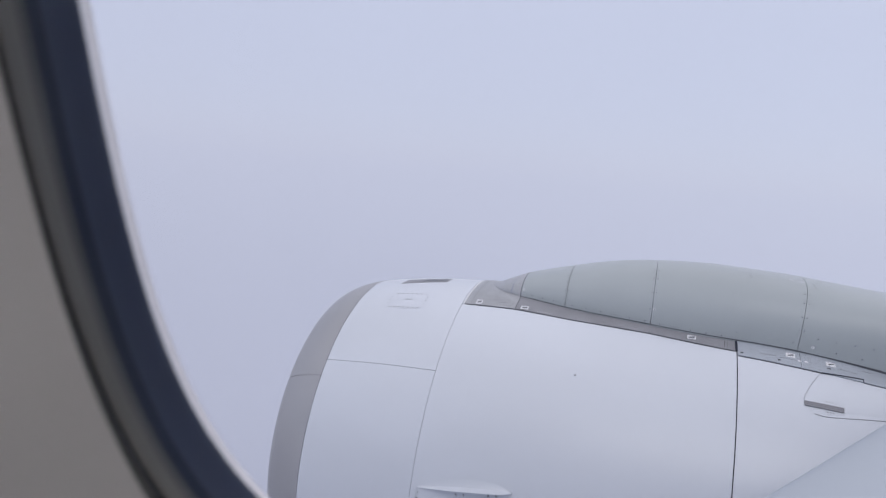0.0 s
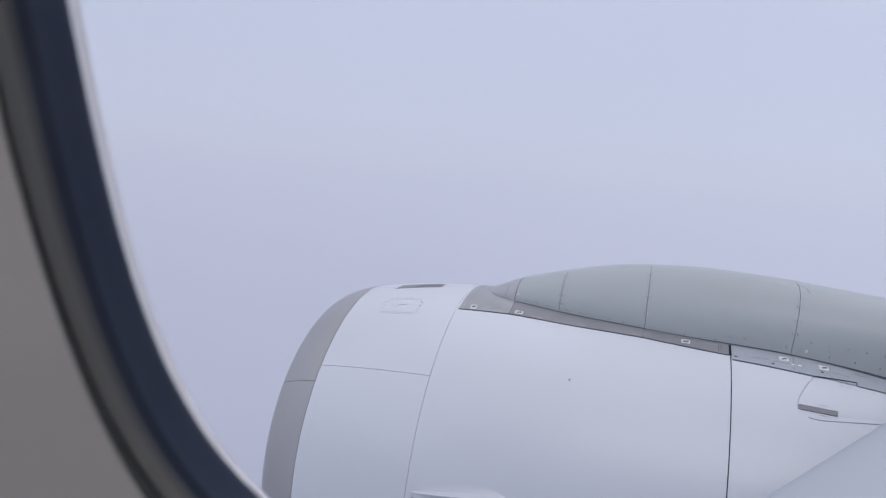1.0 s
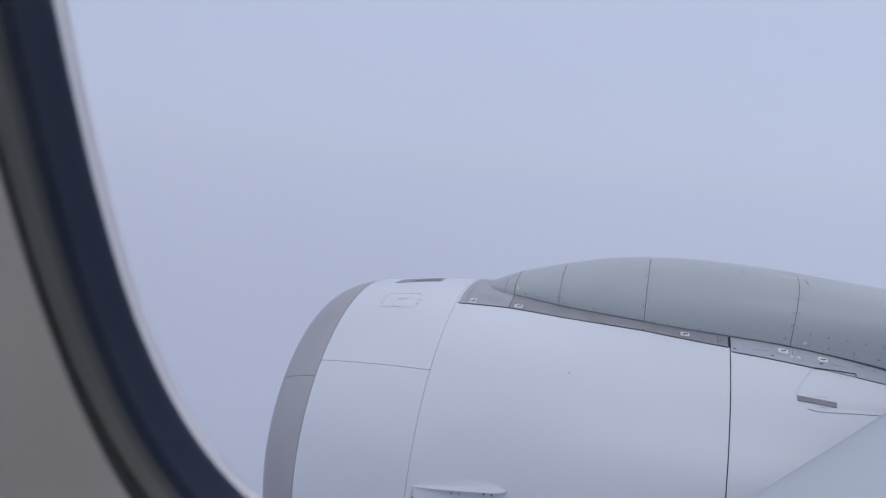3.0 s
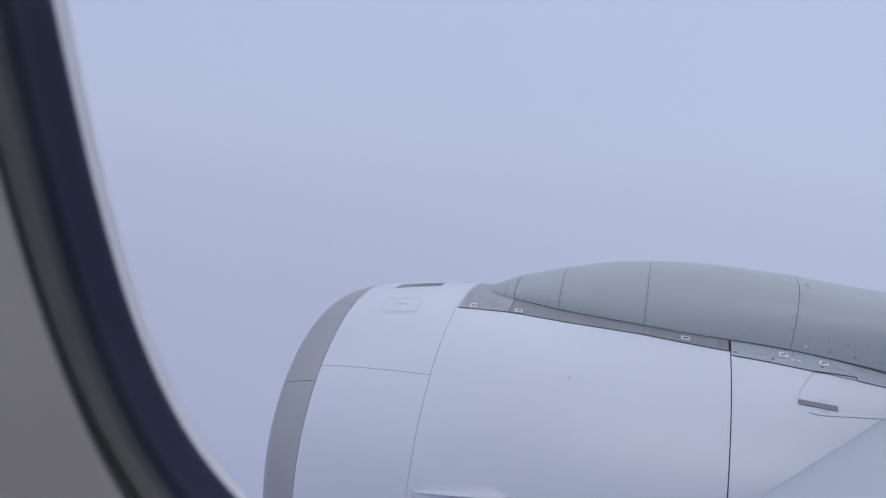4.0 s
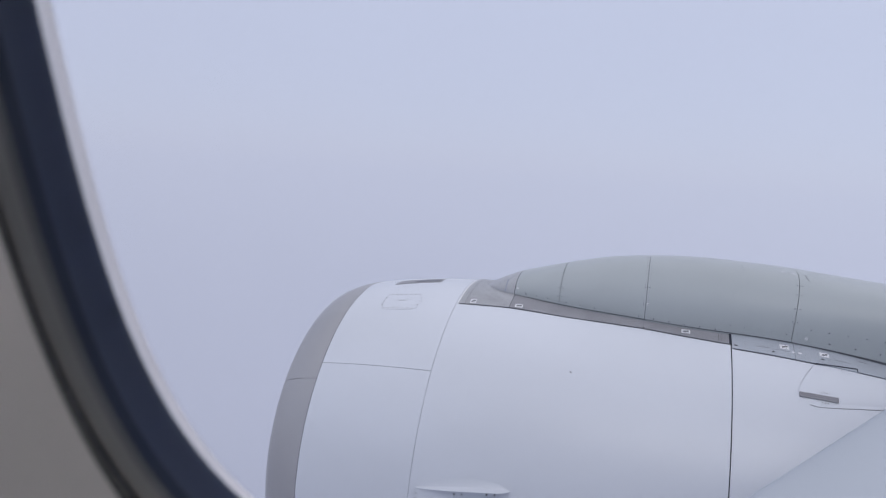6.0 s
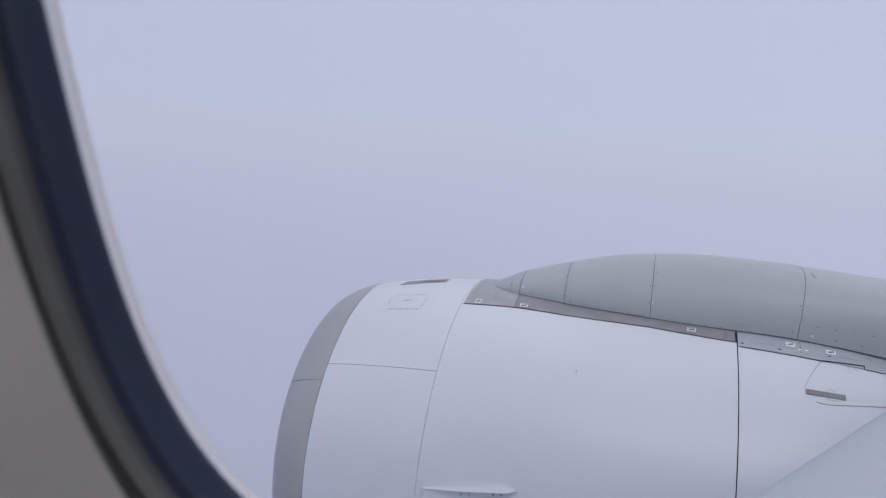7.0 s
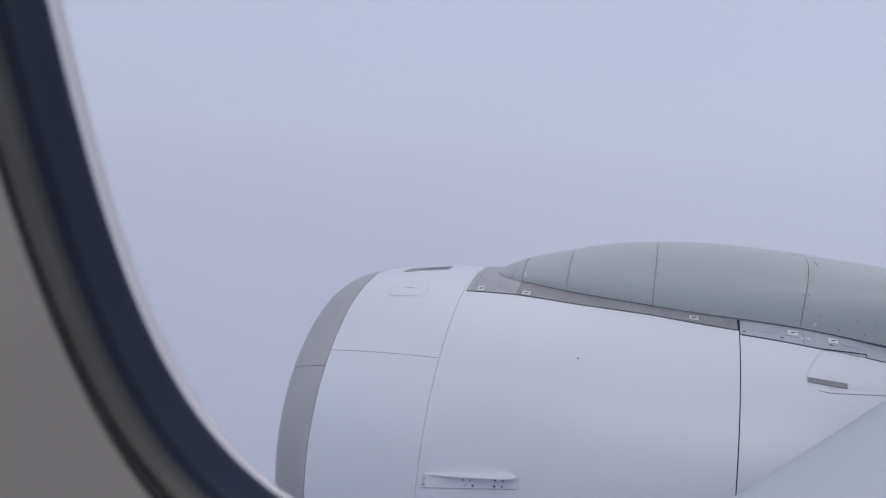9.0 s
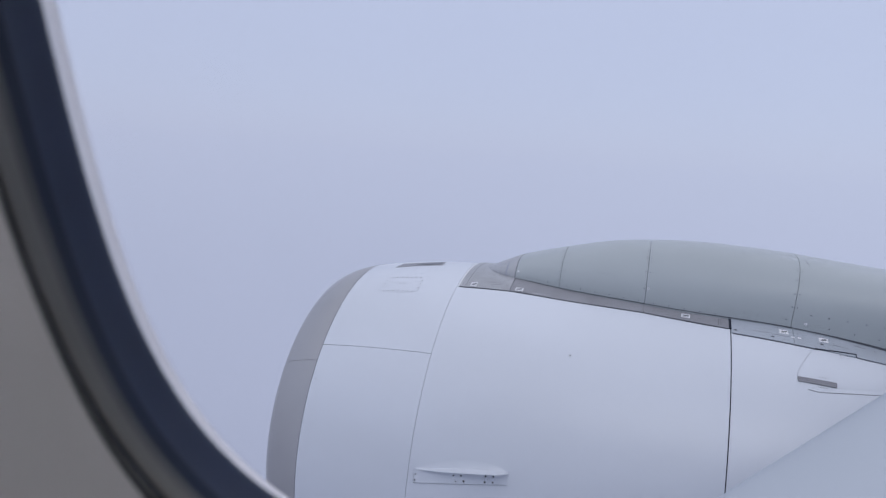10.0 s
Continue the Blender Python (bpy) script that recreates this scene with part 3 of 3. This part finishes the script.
# reverser: raised blister, latch and slot
bl_front = table([(48.2, 1.19), (50.0, 1.135), (52.1, 1.117), (56.1, 1.160), (62.2, 1.255)])
def bl_low(x):
    return 48.2 + 6.9 * max(0.0, x - 1.25)
def blister_pt(u, v, o):
    x = 1.117 + u * (XE - 0.05 - 1.117)
    d = bl_low(x) + v * (62.0 - bl_low(x))
    x = max(x, bl_front(d) + 0.4 * u * 0.02)
    bulge = 0.008 * math.sin(math.pi * min(1, max(0, v))) ** 0.7 * min(1.0, (x - bl_front(d)) / 0.45) if x > bl_front(d) else 0
    return nac(x, d, o + bulge - 0.005 * max(0.0, 1 - v / 0.26))
bv_, bf_ = plate(blister_pt, [0, 0.02, 0.04, 0.06, 0.08, 0.1, 0.14, 0.2, 0.3, 0.4, 0.55, 0.75, 1.0], lin(0, 1, 15), 0.0015, 0.012)
part("blister", bv_, bf_, WHITE, engine, "white raised blister fairing")
groove("blister_joint", [(bl_front(62.0) - 0.003, 62.0), (bl_front(59) - 0.003, 59), (bl_front(56) - 0.003, 56), (bl_front(54) - 0.003, 54), (bl_front(52.2) - 0.003, 52.2)], 0.0022, HAIR, 0.0045, engine)
groove("blister_joint", [(1.185, 48.55), (1.215, 48.30), (1.25, 48.22), (1.31, 48.45), (1.379, 48.85), (1.454, 49.32), (1.58, 50.15), (1.72, 51.1), (2.2, 54.5)], 0.0022, SEAM, 0.003, engine)
latch = quad_patch("latch", [(1.119, 50.35), (1.384, 50.3), (1.388, 51.8), (1.117, 51.75)], LATCH, 0.0085, 0.006, label="recessed dull grey latch strip", n=6)
sc = [nac_stud(1.270 + 0.021 * k, d, 0.0042, 0.010) for k in range(3) for d in (49.5, 52.6)]
sc += [nac_stud(1.441 + 0.047 * k, d, 0.0042, 0.010) for k in range(2) for d in (60.7, 61.6)]
for st_ in sc:
    part("screw", *st_, STEEL, engine)
groove("access_joint", [panel_outline(k, 40) for k in range(41)], 0.0012, HAIR, 0.0006, engine, steps=82)
groove("slot", [(1.262, 62.30), (1.40, 62.75), (1.560, 63.25)], 0.0095, DARK, 0.011, engine, label="black slot in the pale plate")
groove("slot_end", [(1.557, 63.25), (1.554, 62.1)], 0.006, DARK, 0.011, engine, label="black step at the slot's end")
# black strip added to darken the gap, whose cowl edges catch light
groove("gap_fill", [(XR, q) for q in lin(-60, 66, 40)], 0.0082, DARK, -0.003, engine, label="black strip added to darken the cowl gap", steps=80)
groove("gap_head", [(XR - 0.004, 65.2), (XR - 0.004, 68.0), (XR - 0.004, 71.5)], 0.019, DARK, 0.0095, engine, label="black gap between the plates")
groove("foot_seal", [(-1.62, 68.15), (-1.168, 68.55), (-0.68, 67.55), (-0.035, 67.35), (0.64, 65.15)], 0.005, SEAM, 0.004, engine)
groove("foot_seal", [(0.67, 63.4), (1.14, 62.5), (1.265, 62.3)], 0.004, SEAM, 0.004, engine)
groove("foot_seal", [(1.556, 62.0), (1.8, 61.8), (2.5, 61.0)], 0.004, SEAM, 0.004, engine)
for x, d in ((0.690, 64.85), (0.964, 64.35), (1.320, 64.65)):
    part("plug", *stud(nac, x, d, 0.0105, 1.3, 0.8 * DEG, 0.008), STEEL, engine, "small dark plug")
rv = [nac_stud(-1.612, 69.5 + 1.2 * k, 0.004, 0.006) for k in range(18)]
for st_ in rv:
    part("screw", *st_, DECAL, engine, "pale screw head")

# pylon: dark foot joint, screws, joints, small markings
def s_at(frac, x=0.0):
    return math.degrees(math.asin(min(1.0, frac) ** (1 / pyl_k(x))))
for i in range(1, 6):
    a, b = cuts[i], cuts[i + 1]
    groove("foot_joint", [(x, s_at(0.035, x)) for x in lin(a, b, 6)], 0.007 if i < 4 else 0.005, DARK if i < 3 else SEAM, 0.003, pylon, fn=pyl, per_w=60.0, label="dark joint along the pylon foot")
def pyl_deg(x, s):
    """Degrees of s for a metre along the pylon's skin."""
    return 0.5 / (pyl(x, s + 0.5) - pyl(x, s)).length
heads = {}
def screw(i, x, frac, r=0.0055):
    w = s_at(frac, x)
    heads.setdefault(i, []).append(stud(pyl, x, w, r, 1.0, pyl_deg(x, w), 0.0, 0.0015))
foot_row = table([(-1.07, 0.160), (-0.87, 0.132), (-0.45, 0.092), (-0.2, 0.074), (0.55, 0.060)])
for x in [-1.069, -0.969, -0.867] + [-0.696 + 0.1238 * k for k in range(11)]:
    screw(max(i for i in range(6) if cuts[i] < x), x, foot_row(x))
for k in range(5):
    screw(3, 0.660 + 0.1215 * k, 0.143)
for k in range(8):
    screw(4, 1.311 + 0.114 * k, 0.268 + 0.0125 * k)
for k in range(5):
    screw(4, 1.437 + 0.155 * k, 0.127 + 0.006 * k)
for c, fr, i in ((cuts[2], (0.24, 0.46, 0.67, 0.82, 0.92), 1), (cuts[3], (0.285, 0.55, 0.76, 0.88), 2), (1.19, (0.335, 0.52, 0.71, 0.83), 3)):
    for f_ in fr:
        screw(i, c - 0.017, f_)
        screw(i + 1, c + 0.020, f_)
for i, lst in heads.items():
    for st_ in lst:
        part("screw", *st_, STEEL, pylon)
for x, f0, f1, dx in ((0.735, 0.92, 0.975, 0.012), (1.245, 0.91, 0.97, 0.02)):
    groove("short_joint", [(x + dx, s_at(f0, x)), (x + dx * 0.4, s_at((f0 + f1) / 2, x)), (x, s_at(f1, x))], 0.0036, SEAM, 0.001, pylon, fn=pyl, per_w=90.0)
for x, f_ in ((-0.945, 0.470), (-0.382, 0.472), (0.57, 0.49)):
    for dx in (-0.035, 0.02):
        e = 0.012
        quad_patch("stencil_mark", [(x + dx, s_at(f_, x)), (x + dx + 0.026, s_at(f_ - e, x)), (x + dx + 0.028, s_at(f_ + 0.010 - e, x)), (x + dx + 0.002, s_at(f_ + 0.010, x))], FADED, 0.0012, 0.001, 3, parent=pylon, fn=pyl)
for x, f_ in ((-1.150, 0.365), (-0.009, 0.290), (1.288, 0.132)):
    w = s_at(f_, x)
    k_ = pyl_deg(x, w)
    ring_v = [pyl(x + r * math.cos(t * math.pi / 8), w + r * k_ * math.sin(t * math.pi / 8), 0.0018) for r in (0.006, 0.0105) for t in range(16)]
    part("ring_mark", ring_v, grid_faces(2, 16, close_v=True), DECAL, pylon, "small white ring mark")
for x, f_ in ((1.06, 0.965), (1.14, 0.96)):
    quad_patch("decal", [(x, s_at(f_, x)), (x + 0.03, s_at(f_ - 0.003, x)), (x + 0.03, s_at(f_ + 0.006, x)), (x, s_at(f_ + 0.008, x))], FIELD, 0.0012, 0.001, 3, parent=pylon, fn=pyl, label="small pale decal")

# worn lines on the plate ahead of the pylon
for k in range(8):
    groove("worn_line", [(-1.268, s_at(0.12 + 0.09 * k, -1.27)), (-1.268, s_at(0.165 + 0.09 * k, -1.27))], 0.009, STENCIL, 0.0008, pylon, fn=pyl, per_w=150.0, steps=2)
for x0, d0, x1, d1 in ((-1.373, 74.0, -1.371, 76.3), (-1.385, 72.1, -1.312, 72.7), (-1.257, 72.2, -1.253, 73.9), (-1.209, 70.2, -1.206, 72.0), (-1.513, 85.7, -1.504, 83.1),
                       (-1.503, 82.6, -1.498, 80.6), (-1.372, 77.0, -1.369, 78.4), (-1.300, 73.4, -1.292, 75.0), (-1.440, 74.6, -1.418, 74.8), (-1.350, 71.0, -1.258, 71.5)):
    groove("worn_line", [(x0, d0), (x1, d1)], 0.003, WORN, 0.0068, engine, steps=3)
for k in range(9):
    groove("worn_line", [(-1.445 + 0.028 * k, 68.95 + 0.07 * k), (-1.444 + 0.028 * k, 69.75 + 0.07 * k)], 0.004, WORN, 0.0068, engine, steps=2)
for k in range(6):
    groove("worn_line", [(-1.350 + 0.018 * k, 70.4 + 0.08 * k), (-1.342 + 0.018 * k, 70.4 + 0.08 * k)], 0.004, WORN, 0.0068, engine, steps=2)
groove("band_edge", [(-1.568, q) for q in lin(68.9, 96, 14)], 0.004, WORN, 0.0068, engine, label="faint edge of the plate's front band")
for k in range(6):
    part("screw", *nac_stud(-0.970 + 0.0215 * k, 68.95 - 0.02 * k, 0.0036, 0.006), DECAL, engine, "pale screw head")
for x in (0.562, 0.581):
    for k in range(6):
        part("screw", *nac_stud(x, 66.5 + 0.48 * k, 0.0032, 0.006), STEEL, engine)
for x, d in ((0.760, 67.1), (0.758, 65.9), (1.702, 66.4)):
    part("screw", *nac_stud(x, d, 0.0045, 0.008), STEEL, engine)
part("plug", *nac_stud(-0.026, 67.75, 0.008, 0.006), STEEL, engine, "small dark plug")
groove("plate_joint", [(-0.030, q) for q in lin(67.7, 73.0, 5)], 0.003, WORN, 0.0068, engine)
for x0, d0, x1, d1 in ((0.822, 65.75, 0.880, 65.75), (0.890, 65.75, 0.938, 65.85), (0.962, 65.5, 1.090, 65.4), (1.56, 66.9, 1.64, 66.6), (1.40, 65.4, 1.52, 65.0)):
    groove("worn_line", [(x0, d0), (x1, d1)], 0.003, WORN, 0.009, engine, steps=3)
for x, d in ((1.100, 65.15), (1.148, 65.3)):
    quad_patch("sealant_dab", [(x, d), (x + 0.025, d), (x + 0.025, d + 0.5), (x, d + 0.5)], DECAL, 0.0095, 0.002, 3)
groove("nose_joint", [(cuts[1], q) for q in lin(4, 90, 9)], 0.006, SEAM, 0.001, pylon, fn=pyl, per_w=90.0, label="dark joint behind the nose fairing")
groove("plate_joint", [(-1.169, q) for q in lin(68.75, 77, 5)], 0.005, SEAM, 0.0075, engine)
groove("edge_strip", [(-1.632, q) for q in lin(68.6, 92, 14)], 0.010, DECAL, 0.004, engine, label="pale sealed edge ahead of the plate")
